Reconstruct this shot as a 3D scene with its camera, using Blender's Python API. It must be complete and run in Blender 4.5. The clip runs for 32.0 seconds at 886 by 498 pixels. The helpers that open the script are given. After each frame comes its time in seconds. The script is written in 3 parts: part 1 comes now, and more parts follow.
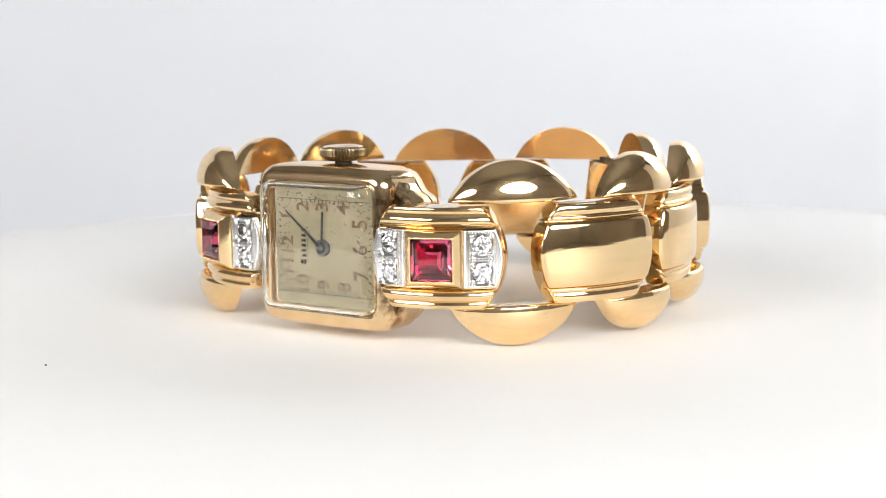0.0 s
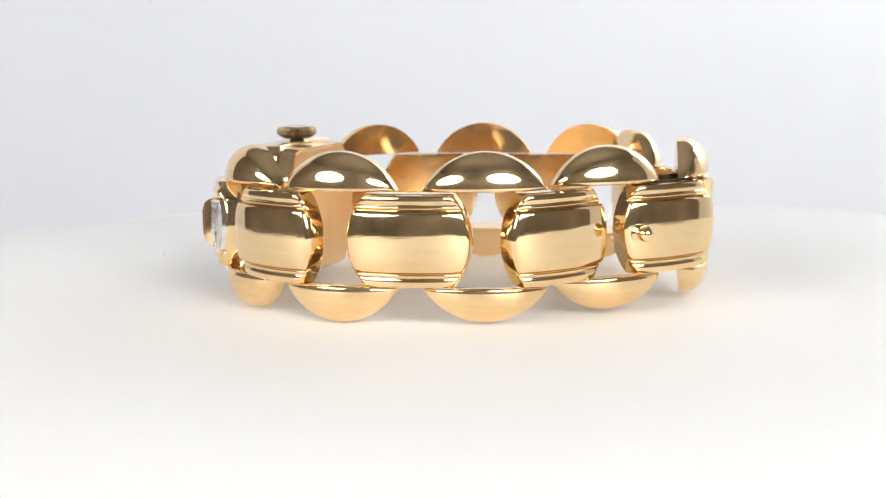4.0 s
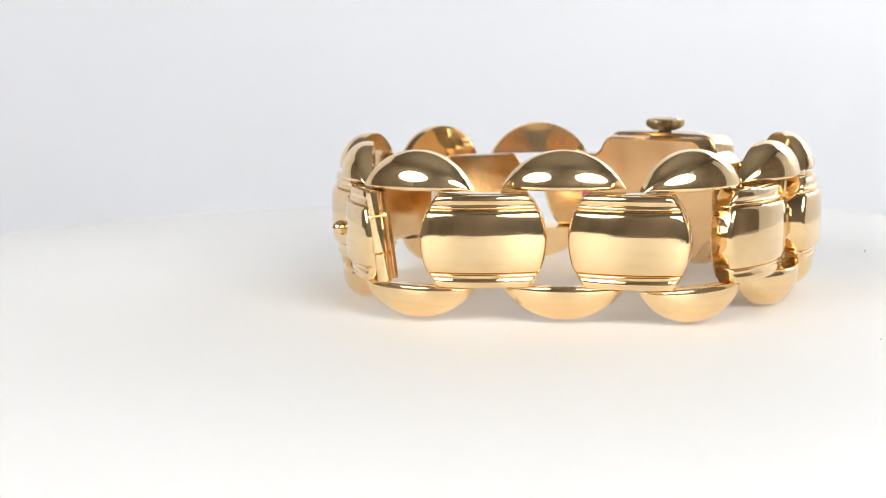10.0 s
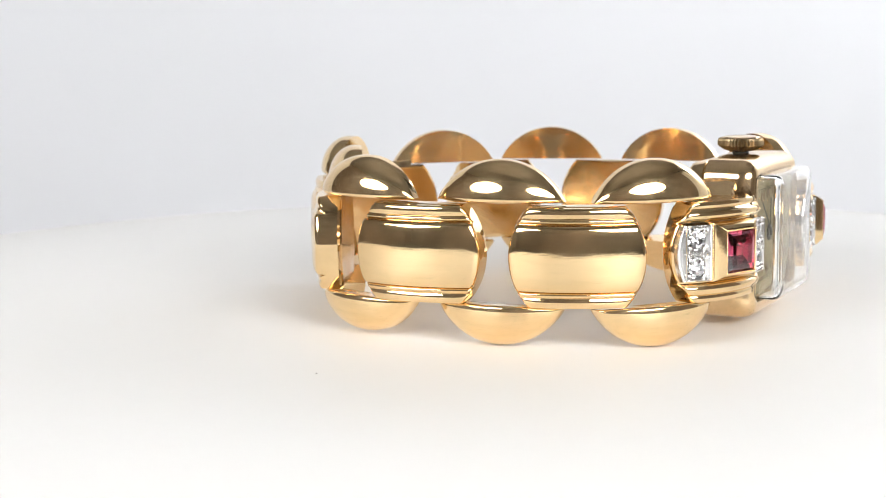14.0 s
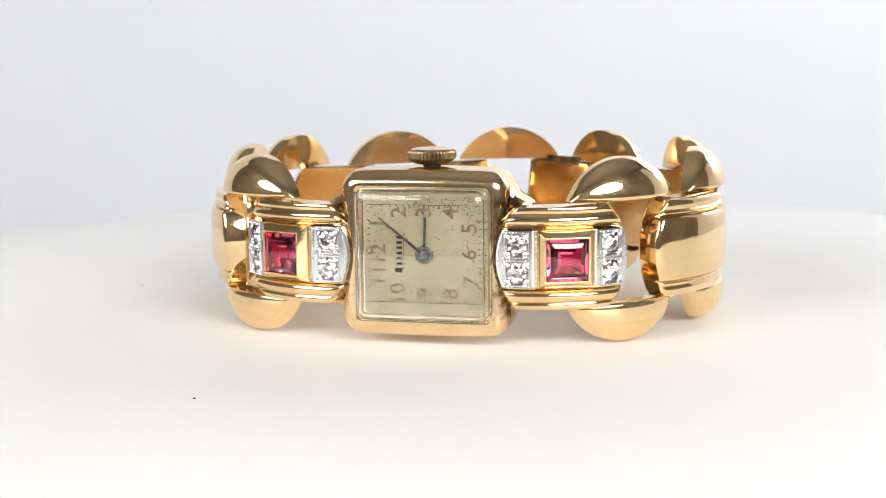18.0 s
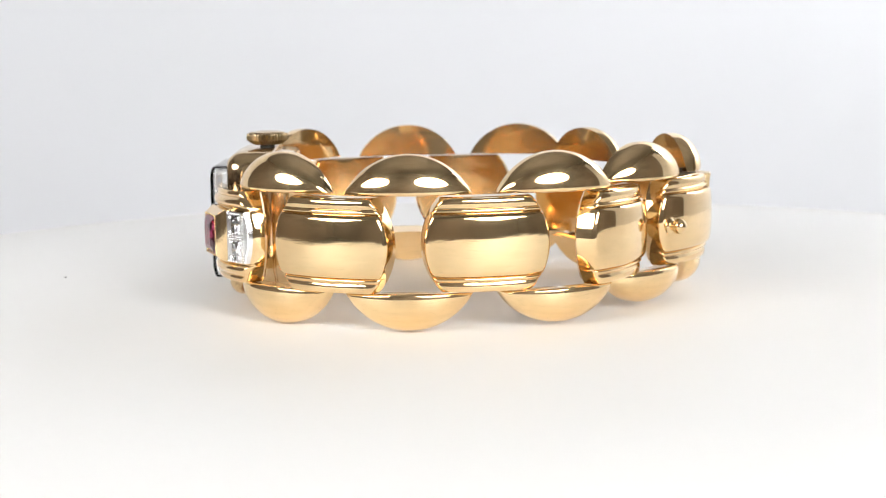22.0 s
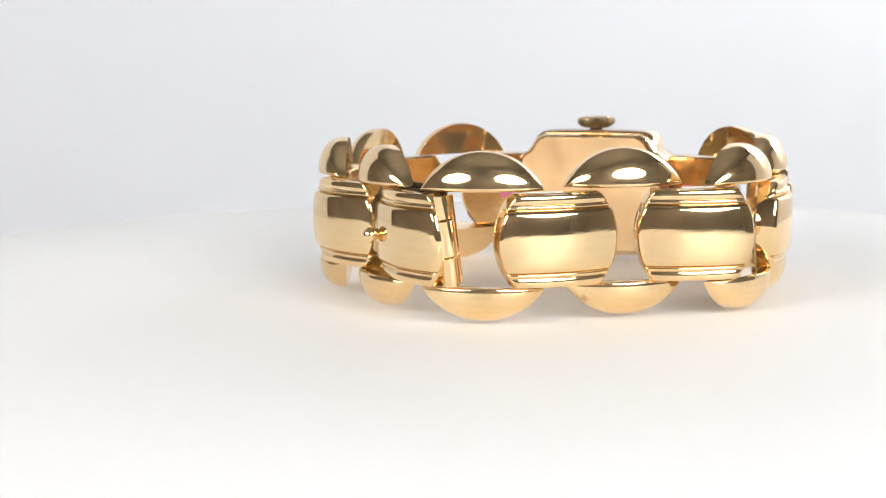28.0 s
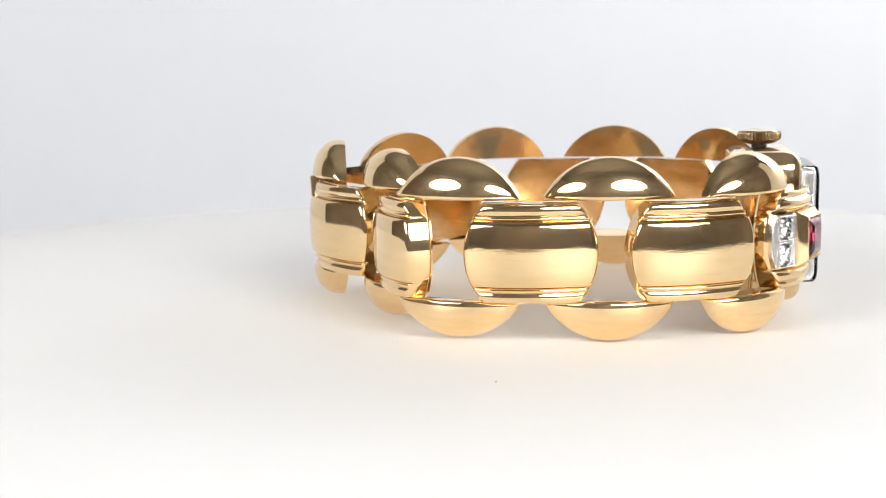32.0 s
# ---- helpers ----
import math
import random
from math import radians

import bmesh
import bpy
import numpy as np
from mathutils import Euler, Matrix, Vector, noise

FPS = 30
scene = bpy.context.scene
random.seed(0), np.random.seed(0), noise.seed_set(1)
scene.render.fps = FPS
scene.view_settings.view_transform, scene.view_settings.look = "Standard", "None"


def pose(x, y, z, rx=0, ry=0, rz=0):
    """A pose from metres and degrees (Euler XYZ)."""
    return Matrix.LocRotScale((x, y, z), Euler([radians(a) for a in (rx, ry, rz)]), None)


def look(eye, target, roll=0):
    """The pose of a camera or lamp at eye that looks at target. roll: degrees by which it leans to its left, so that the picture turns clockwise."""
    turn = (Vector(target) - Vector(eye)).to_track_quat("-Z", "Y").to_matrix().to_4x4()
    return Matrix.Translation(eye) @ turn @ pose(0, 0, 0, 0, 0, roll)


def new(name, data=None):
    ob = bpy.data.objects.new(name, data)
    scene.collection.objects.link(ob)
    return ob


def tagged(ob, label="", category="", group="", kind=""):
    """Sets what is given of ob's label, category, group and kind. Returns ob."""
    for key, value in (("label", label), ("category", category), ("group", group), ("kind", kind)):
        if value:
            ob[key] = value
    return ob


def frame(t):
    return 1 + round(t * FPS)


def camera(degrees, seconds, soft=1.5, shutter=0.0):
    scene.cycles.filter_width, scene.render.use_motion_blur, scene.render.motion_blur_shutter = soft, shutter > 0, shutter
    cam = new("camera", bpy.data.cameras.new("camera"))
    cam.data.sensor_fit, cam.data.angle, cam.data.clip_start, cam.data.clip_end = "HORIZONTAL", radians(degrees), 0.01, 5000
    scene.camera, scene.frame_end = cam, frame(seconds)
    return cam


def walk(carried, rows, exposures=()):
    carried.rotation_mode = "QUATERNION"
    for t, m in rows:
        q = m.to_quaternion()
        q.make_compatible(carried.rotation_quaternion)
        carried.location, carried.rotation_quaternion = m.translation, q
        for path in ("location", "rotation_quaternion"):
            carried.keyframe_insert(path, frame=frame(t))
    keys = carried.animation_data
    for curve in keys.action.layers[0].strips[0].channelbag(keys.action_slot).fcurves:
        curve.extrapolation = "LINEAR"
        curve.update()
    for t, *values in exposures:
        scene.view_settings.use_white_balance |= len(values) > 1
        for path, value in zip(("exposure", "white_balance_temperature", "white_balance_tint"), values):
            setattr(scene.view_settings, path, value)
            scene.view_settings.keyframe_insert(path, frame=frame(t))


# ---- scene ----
# The camera stands still; the turntable turns once in 19.113 s.
PERIOD = 19.113
cam = camera(32.76, 32.0, soft=0.9)
cam.data.dof.use_dof, cam.data.dof.focus_distance, cam.data.dof.aperture_fstop = True, 0.153, 72.0
EYE = (0.0, -0.190, 0.0331)
AIM = pose(*EYE, 90 - 8.20, 0, 2.576) @ pose(0, 0, 0, 0, 0, -0.697)
walk(cam, [(0.0, AIM), (32.0, AIM)], exposures=[(0.0, 0.1), (32.0, 0.1)])

# ---- world ----
world = bpy.data.worlds.new("studio_world")
scene.world = world
world.use_nodes = True
world.node_tree.nodes["Background"].inputs[0].default_value = (0.5, 0.52, 0.56, 1)
world.node_tree.nodes["Background"].inputs[1].default_value = 0.03

MM = 0.001


# ---- materials ----
def material(name, color, rough=0.5, metal=0.0, trans=0.0, ior=1.5, coat=0.0):
    m = bpy.data.materials.new(name)
    m.use_nodes = True
    b = m.node_tree.nodes["Principled BSDF"]
    b.inputs["Base Color"].default_value = (*color, 1)
    b.inputs["Roughness"].default_value = rough
    b.inputs["Metallic"].default_value = metal
    b.inputs["Transmission Weight"].default_value = trans
    b.inputs["IOR"].default_value = ior
    b.inputs["Coat Weight"].default_value = coat
    return m, m.node_tree, b


def vary(tree, b, scale, c0, c1, lo=0.35, hi=0.65, detail=4.0, stretch=(1, 1, 1), socket="Base Color"):
    """Noise between two values or colours on one input."""
    co = tree.nodes.new("ShaderNodeTexCoord")
    mp = tree.nodes.new("ShaderNodeMapping")
    mp.inputs["Scale"].default_value = stretch
    n = tree.nodes.new("ShaderNodeTexNoise")
    n.inputs["Scale"].default_value = scale
    n.inputs["Detail"].default_value = detail
    r = tree.nodes.new("ShaderNodeValToRGB")
    r.color_ramp.elements[0].position, r.color_ramp.elements[1].position = lo, hi
    r.color_ramp.elements[0].color, r.color_ramp.elements[1].color = (*c0, 1), (*c1, 1)
    tree.links.new(co.outputs["Object"], mp.inputs["Vector"])
    tree.links.new(mp.outputs["Vector"], n.inputs["Vector"])
    tree.links.new(n.outputs["Fac"], r.inputs["Fac"])
    tree.links.new(r.outputs["Color"], b.inputs[socket])
    return n, r


def bump(tree, b, scale, strength, distance, detail=3.0, stretch=(1, 1, 1)):
    co = tree.nodes.new("ShaderNodeTexCoord")
    mp = tree.nodes.new("ShaderNodeMapping")
    mp.inputs["Scale"].default_value = stretch
    n = tree.nodes.new("ShaderNodeTexNoise")
    n.inputs["Scale"].default_value = scale
    n.inputs["Detail"].default_value = detail
    k = tree.nodes.new("ShaderNodeBump")
    k.inputs["Strength"].default_value = strength
    k.inputs["Distance"].default_value = distance
    tree.links.new(co.outputs["Object"], mp.inputs["Vector"])
    tree.links.new(mp.outputs["Vector"], n.inputs["Vector"])
    tree.links.new(n.outputs["Fac"], k.inputs["Height"])
    tree.links.new(k.outputs["Normal"], b.inputs["Normal"])


def mapped_noise(t, scale, stretch, detail=2.0, turn=(0, 0, 0)):
    """Noise in the thing's own space, stretched and turned (degrees)."""
    co = t.nodes.new("ShaderNodeTexCoord")
    mp = t.nodes.new("ShaderNodeMapping")
    mp.inputs["Rotation"].default_value = [radians(a) for a in turn]
    mp.inputs["Scale"].default_value = stretch
    n = t.nodes.new("ShaderNodeTexNoise")
    n.inputs["Scale"].default_value = scale
    n.inputs["Detail"].default_value = detail
    t.links.new(co.outputs["Object"], mp.inputs["Vector"])
    t.links.new(mp.outputs["Vector"], n.inputs["Vector"])
    return n


def hairlines(t, turn, cut):
    """Thin straight scratches in one direction: 1 on a scratch, 0 beside it."""
    n = mapped_noise(t, 4200, (0.018, 1, 1), 1.0, turn)
    g = t.nodes.new("ShaderNodeMapRange")
    g.inputs["From Min"].default_value, g.inputs["From Max"].default_value = cut, cut + 0.05
    t.links.new(n.outputs["Fac"], g.inputs["Value"])
    return g


def gold(name, stains_and_shade=(), c0=(0.88, 0.635, 0.345), c1=(0.92, 0.695, 0.395), r0=0.03, r1=0.08, hazy=0.08, scratch=0.12):
    """Polished gold, brushed along its length, with fine scratches; coloured spots, real marks and painted shade alike,
    are (x, y, z, radius in mm, colour).
    """
    m, t, b = material(name, (0.86, 0.62, 0.34), 0.08, 1.0)
    n, r = vary(t, b, 260, c0, c1)
    vary(t, b, 2600, (r0, r0, r0), (r1, r1, r1), 0.4, 0.75, 4, (0.07, 1, 1), "Roughness")
    bump(t, b, 4200, scratch, 0.000012, 3, (0.05, 1, 1))
    # slight unevenness of hand-polished metal
    fine = b.inputs["Normal"].links[0].from_node
    bump(t, b, 230, 0.22, 0.0001, 1)
    t.links.new(fine.outputs["Normal"], b.inputs["Normal"].links[0].from_node.inputs["Normal"])
    last = r.outputs["Color"]
    for x, y, z, rad, col in stains_and_shade:
        co = t.nodes.new("ShaderNodeTexCoord")
        d = t.nodes.new("ShaderNodeVectorMath")
        d.operation = "DISTANCE"
        d.inputs[1].default_value = (x * 0.001, y * 0.001, z * 0.001)
        n = t.nodes.new("ShaderNodeTexNoise")
        n.inputs["Scale"].default_value = 1500
        k = t.nodes.new("ShaderNodeMath")
        k.operation = "MULTIPLY_ADD"
        k.inputs[1].default_value = rad * 0.0012
        e = t.nodes.new("ShaderNodeMath")
        e.operation = "SUBTRACT"
        g = t.nodes.new("ShaderNodeMapRange")
        g.inputs["From Min"].default_value, g.inputs["From Max"].default_value = rad * 0.0002, rad * 0.0007
        g.inputs["To Min"].default_value, g.inputs["To Max"].default_value = 0.9, 0.0
        mix = t.nodes.new("ShaderNodeMix")
        mix.data_type = "RGBA"
        t.links.new(co.outputs["Object"], d.inputs[0])
        t.links.new(co.outputs["Object"], n.inputs["Vector"])
        t.links.new(n.outputs["Fac"], k.inputs[0])
        t.links.new(d.outputs["Value"], e.inputs[0])
        k.inputs[2].default_value = -rad * 0.0005
        t.links.new(k.outputs[0], e.inputs[1])
        t.links.new(e.outputs[0], g.inputs["Value"])
        t.links.new(g.outputs[0], mix.inputs["Factor"])
        mix_in = [i for i in mix.inputs if i.type == "RGBA"]
        t.links.new(last, mix_in[0])
        mix_in[1].default_value = (*col, 1)
        last = [o for o in mix.outputs if o.type == "RGBA"][0]
    t.links.new(last, b.inputs["Base Color"])
    # a haze of fine scratches over the polish
    haze = t.nodes.new("ShaderNodeBsdfPrincipled")
    haze.inputs["Metallic"].default_value, haze.inputs["Roughness"].default_value = 1.0, 0.36
    t.links.new(last, haze.inputs["Base Color"])
    blend = t.nodes.new("ShaderNodeMixShader")
    total = t.nodes.new("ShaderNodeMapRange")
    total.inputs["From Min"].default_value, total.inputs["From Max"].default_value = 0.25, 0.75
    total.inputs["To Min"].default_value, total.inputs["To Max"].default_value = hazy * 0.6, hazy * 1.4
    t.links.new(mapped_noise(t, 1500, (0.12, 1, 1), 5.0).outputs["Fac"], total.inputs["Value"])
    amount = total.outputs[0]
    for turn, cut in (((0, 8, 0), 0.71), ((0, -24, 0), 0.73), ((0, 62, 0), 0.74)):
        k = t.nodes.new("ShaderNodeMath")
        k.operation = "MULTIPLY_ADD"
        k.inputs[1].default_value = 0.09
        t.links.new(hairlines(t, turn, cut).outputs[0], k.inputs[0])
        t.links.new(amount, k.inputs[2])
        amount = k.outputs[0]
    t.links.new(amount, blend.inputs[0])
    t.links.new(b.outputs[0], blend.inputs[1])
    t.links.new(haze.outputs[0], blend.inputs[2])
    t.links.new(blend.outputs[0], t.nodes["Material Output"].inputs[0])
    return m


GOLD = gold("polished_gold")
GOLD_DOME = gold("worn_dome_gold", r0=0.04, r1=0.11, hazy=0.12, scratch=0.12)
GOLD_SCUFFED = gold("scuffed_gold", [(-3.9, -1.7, 0.6, 0.55, (0.3, 0.23, 0.15)), (-3.4, -1.75, 0.5, 0.35, (0.34, 0.26, 0.17))])
GOLD_TARNISHED = gold("tarnished_gold", [(4.9, -0.9, 1.9, 0.9, (0.5, 0.26, 0.1)), (5.5, -0.5, 1.6, 0.6, (0.4, 0.2, 0.08)), (-5.2, -0.6, 1.7, 0.4, (0.3, 0.18, 0.09))])

# four stains, then rows of dark brown patches down the case sides
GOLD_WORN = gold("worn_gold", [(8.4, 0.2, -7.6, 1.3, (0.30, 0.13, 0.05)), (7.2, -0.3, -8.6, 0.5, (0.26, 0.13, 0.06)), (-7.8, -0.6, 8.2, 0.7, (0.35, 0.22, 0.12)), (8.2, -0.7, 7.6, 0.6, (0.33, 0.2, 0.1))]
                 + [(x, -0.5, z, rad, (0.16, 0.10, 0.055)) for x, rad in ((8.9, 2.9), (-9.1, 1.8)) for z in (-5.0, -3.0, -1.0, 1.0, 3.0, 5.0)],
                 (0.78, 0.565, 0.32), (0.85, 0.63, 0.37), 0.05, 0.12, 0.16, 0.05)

GOLD_BACK, tr, b = material("satin_gold_back", (0.85, 0.64, 0.38), 0.28, 1.0)
vary(tr, b, 160, (0.84, 0.60, 0.33), (0.91, 0.69, 0.41), 0.35, 0.62, 5)
vary(tr, b, 300, (0.30, 0.30, 0.30), (0.42, 0.42, 0.42), 0.3, 0.7, 6, (1, 1, 1), "Roughness")
bump(tr, b, 900, 0.2, 0.00002, 5, (0.3, 1, 2))

GOLD_INNER, tr, b = material("polished_gold_inside", (0.80, 0.53, 0.25), 0.14, 1.0)
vary(tr, b, 240, (0.76, 0.49, 0.22), (0.84, 0.57, 0.29), 0.35, 0.62, 5)
vary(tr, b, 700, (0.10, 0.10, 0.10), (0.22, 0.22, 0.22), 0.3, 0.7, 6, (0.3, 1, 1), "Roughness")
bump(tr, b, 260, 0.25, 0.0001, 2)

WHITE_GOLD, tr, b = material("white_gold", (0.90, 0.90, 0.89), 0.17, 1.0)
vary(tr, b, 900, (0.78, 0.78, 0.78), (0.90, 0.90, 0.89))
DARK_METAL, tr, b = material("dark_recess_metal", (0.12, 0.09, 0.06), 0.4, 1.0)
vary(tr, b, 700, (0.06, 0.045, 0.03), (0.2, 0.15, 0.09))
CROWN_METAL, tr, b = material("dull_brass", (0.34, 0.26, 0.15), 0.38, 1.0)
vary(tr, b, 900, (0.20, 0.15, 0.08), (0.36, 0.27, 0.16))
STEEL, tr, b = material("blackened_steel", (0.05, 0.05, 0.047), 0.6, 0.0)
b.inputs["Specular IOR Level"].default_value = 0.2
vary(tr, b, 2500, (0.025, 0.025, 0.023), (0.06, 0.06, 0.055))
HUB, tr, b = material("grey_steel", (0.13, 0.13, 0.12), 0.38, 0.8)
NUMERAL, tr, b = material("gilt_numeral", (0.28, 0.18, 0.08), 0.6, 0.1)
vary(tr, b, 1100, (0.05, 0.03, 0.014), (0.15, 0.09, 0.04))
INK, tr, b = material("black_ink", (0.03, 0.028, 0.025), 0.9)
b.inputs["Specular IOR Level"].default_value = 0.1
DIAL, tr, b = material("aged_cream_dial", (0.52, 0.48, 0.36), 0.8)
b.inputs["Specular IOR Level"].default_value = 0.15
vary(tr, b, 260, (0.185, 0.157, 0.096), (0.252, 0.219, 0.150), 0.3, 0.7, 8)
GLASS, tr, b = material("crystal_glass", (0.995, 0.995, 0.985), 0.0, 0, 1.0, 1.38)
# pink put into the colour for light passing through from the stone's front
RUBY_BACK, tr, b = material("lit_pink_stone_back", (0.80, 0.22, 0.42), 0.08, 0, 0.1, 1.76)
RUBY, tr, b = material("red_stone", (0.86, 0.12, 0.25), 0.0, 0, 1.0, 1.76)
DIAMOND, tr, b = material("clear_stone", (0.99, 0.99, 1.0), 0.0, 0, 1.0, 2.4)
TABLE, tr, b = material("white_table", (0.89, 0.885, 0.87), 0.55)
vary(tr, b, 14, (0.88, 0.875, 0.86), (0.90, 0.895, 0.88))
BACKDROP, tr, b = material("white_backdrop", (0.77, 0.775, 0.80), 0.9)
vary(tr, b, 4, (0.76, 0.765, 0.79), (0.78, 0.785, 0.81))
ROOM, tr, b = material("dim_room_wall", (0.215, 0.172, 0.15), 0.9)
vary(tr, b, 3, (0.172, 0.138, 0.12), (0.255, 0.206, 0.18))
CEILING, tr, b = material("pale_ceiling", (0.42, 0.40, 0.38), 0.9)
vary(tr, b, 3, (0.40, 0.38, 0.36), (0.45, 0.43, 0.41))
DESK, tr, b = material("dark_desk", (0.06, 0.05, 0.045), 0.7)
vary(tr, b, 5, (0.05, 0.042, 0.036), (0.08, 0.068, 0.058))
BLACK, tr, b = material("black_fabric", (0.02, 0.02, 0.02), 0.8)
vary(tr, b, 60, (0.015, 0.015, 0.015), (0.03, 0.03, 0.03))
SPECK, tr, b = material("dark_dust", (0.06, 0.045, 0.035), 0.9)
b.inputs["Specular IOR Level"].default_value = 0.1


def glow(name, color, strength):
    m = bpy.data.materials.new(name)
    m.use_nodes = True
    t = m.node_tree
    t.nodes.remove(t.nodes["Principled BSDF"])
    e = t.nodes.new("ShaderNodeEmission")
    e.inputs[0].default_value = (*color, 1)
    e.inputs[1].default_value = strength
    t.links.new(e.outputs[0], t.nodes["Material Output"].inputs[0])
    return m


# ---- mesh helpers (millimetres) ----
def mesh_of(name, bm, mat, smooth=35):
    bmesh.ops.recalc_face_normals(bm, faces=bm.faces)
    bm.transform(Matrix.Diagonal((MM, MM, MM, 1)))
    me = bpy.data.meshes.new(name)
    bm.to_mesh(me)
    bm.free()
    me.materials.append(mat)
    if smooth:
        me.shade_smooth()
        me.set_sharp_from_angle(angle=radians(smooth))
        for p in me.polygons:
            p.use_smooth = len(p.vertices) < 9
    return me


def at(x, y, z, deg=0.0):
    """Pose in millimetres, turned about the upright axis."""
    return pose(x * MM, y * MM, z * MM, 0, 0, deg)


def put(name, me, parent=None, m=None, label="", bevel=0.0):
    ob = new(name, me)
    if parent:
        ob.parent = parent
    if m is not None:
        ob.matrix_basis = m
    if label:
        tagged(ob, label=label)
    if bevel:
        mod = ob.modifiers.new("edge", "BEVEL")
        mod.width, mod.segments, mod.limit_method, mod.angle_limit = bevel * MM, 2, "ANGLE", radians(38)
        mod.harden_normals = True
    return ob


def part(name, bm, mat, parent, label="", m=None, bevel=0.0, smooth=35):
    return put(name, mesh_of(name, bm, mat, smooth), parent, m, label, bevel)


def box(bm, x0, x1, y0, y1, z0, z1):
    v = [bm.verts.new((x, y, z)) for x in (x0, x1) for y in (y0, y1) for z in (z0, z1)]
    for f in ((0, 1, 3, 2), (4, 6, 7, 5), (0, 4, 5, 1), (2, 3, 7, 6), (0, 2, 6, 4), (1, 5, 7, 3)):
        bm.faces.new([v[i] for i in f])
    return bm


def loft(bm, rings, cap0=True, cap1=True):
    """Closed rings of equal length joined one to the next."""
    rows = [[bm.verts.new(p) for p in r] for r in rings]
    n = len(rows[0])
    for a, c in zip(rows, rows[1:]):
        for i in range(n):
            bm.faces.new((a[i], a[(i + 1) % n], c[(i + 1) % n], c[i]))
    if cap0:
        bm.faces.new(rows[0])
    if cap1:
        bm.faces.new(rows[-1])
    return bm


def turned(bm, prof, n=32, axis="z", wave=0.0, teeth=0):
    """A body of revolution from (radius, height) pairs."""
    rings = []
    for r, h in prof:
        ring = []
        for i in range(n):
            a = 2 * math.pi * i / n
            q = r
            if teeth and wave and r > 0.5:
                q = r - wave * (i % 2)
            p = (q * math.cos(a), q * math.sin(a), h)
            if axis == "y":
                p = (p[0], -h, p[1])
            ring.append(p)
        rings.append(ring)
    return loft(bm, rings)


def rounded(w, h, r, n=6, bow=0.0):
    """Outline of a rounded rectangle in x and z; bow swells the sides."""
    pts = []
    for cx, cz, a0 in ((w - r, h - r, 0), (-w + r, h - r, 90), (-w + r, -h + r, 180), (w - r, -h + r, 270)):
        for i in range(n + 1):
            a = radians(a0 + 90 * i / n)
            pts.append([cx + r * math.cos(a), cz + r * math.sin(a)])
    dense = []
    for i, p in enumerate(pts):
        q = pts[(i + 1) % len(pts)]
        steps = 7 if math.dist(p, q) > r else 1
        for k in range(steps):
            t = k / steps
            dense.append((p[0] + (q[0] - p[0]) * t, p[1] + (q[1] - p[1]) * t))
    if bow:
        dense = [(x * (1 + bow * (1 - (z / h) ** 2) / w), z * (1 + bow * (1 - (x / w) ** 2) / h)) for x, z in dense]
    return dense


# ---- the links ----
BOW, STONE_BOW, CROWNED = 0.027, 0.038, 1.3   # a link's front is bowed along its length
HALF = 5.3        # half height of a barrel link
MIDZ = 9.9        # height of the links' middle over the table


def ridge(z, c, half, peak, base):
    t = (z - c) / half
    return base + (peak - base) * math.sqrt(max(0.0, 1 - t * t)) if abs(t) < 1 else -9.0


def face_out(z, flat=False, deep=False):
    """How far a link's front stands out at height z from its middle."""
    a = abs(z)
    main = 0.8 - 0.22 * (a / 3.4) ** 4 - (0.12 * ((a - 3.0) / 0.4) ** 2 if a > 3.0 else 0.0) if a < 3.45 else -9.0
    if flat:
        main = (-0.9 if deep else 0.1) if a < 3.1 else -9.0
        return max(main, ridge(a, 3.92, 0.66, 0.5, -0.15), ridge(a, 4.95, 0.5, 0.12, -0.25), -9.0 if deep and a < 3.1 else -0.2 if a < 4.9 else -0.5 * (a - 4.9) / 0.4 - 0.2)
    return max(main, ridge(a, 3.82, 0.3, 0.22, -0.1), ridge(a, 4.62, 0.62, 0.12, -0.2), -0.12 if a < 4.4 else -0.7 * (a - 4.4) / 0.9 - 0.12)


def half_width(z, mid=7.12, end=5.0):
    """Barrel outline seen from the front: a circular arc."""
    sag = mid - end
    r = (HALF ** 2 + sag ** 2) / (2 * sag)
    return mid - (r - math.sqrt(r * r - z * z))


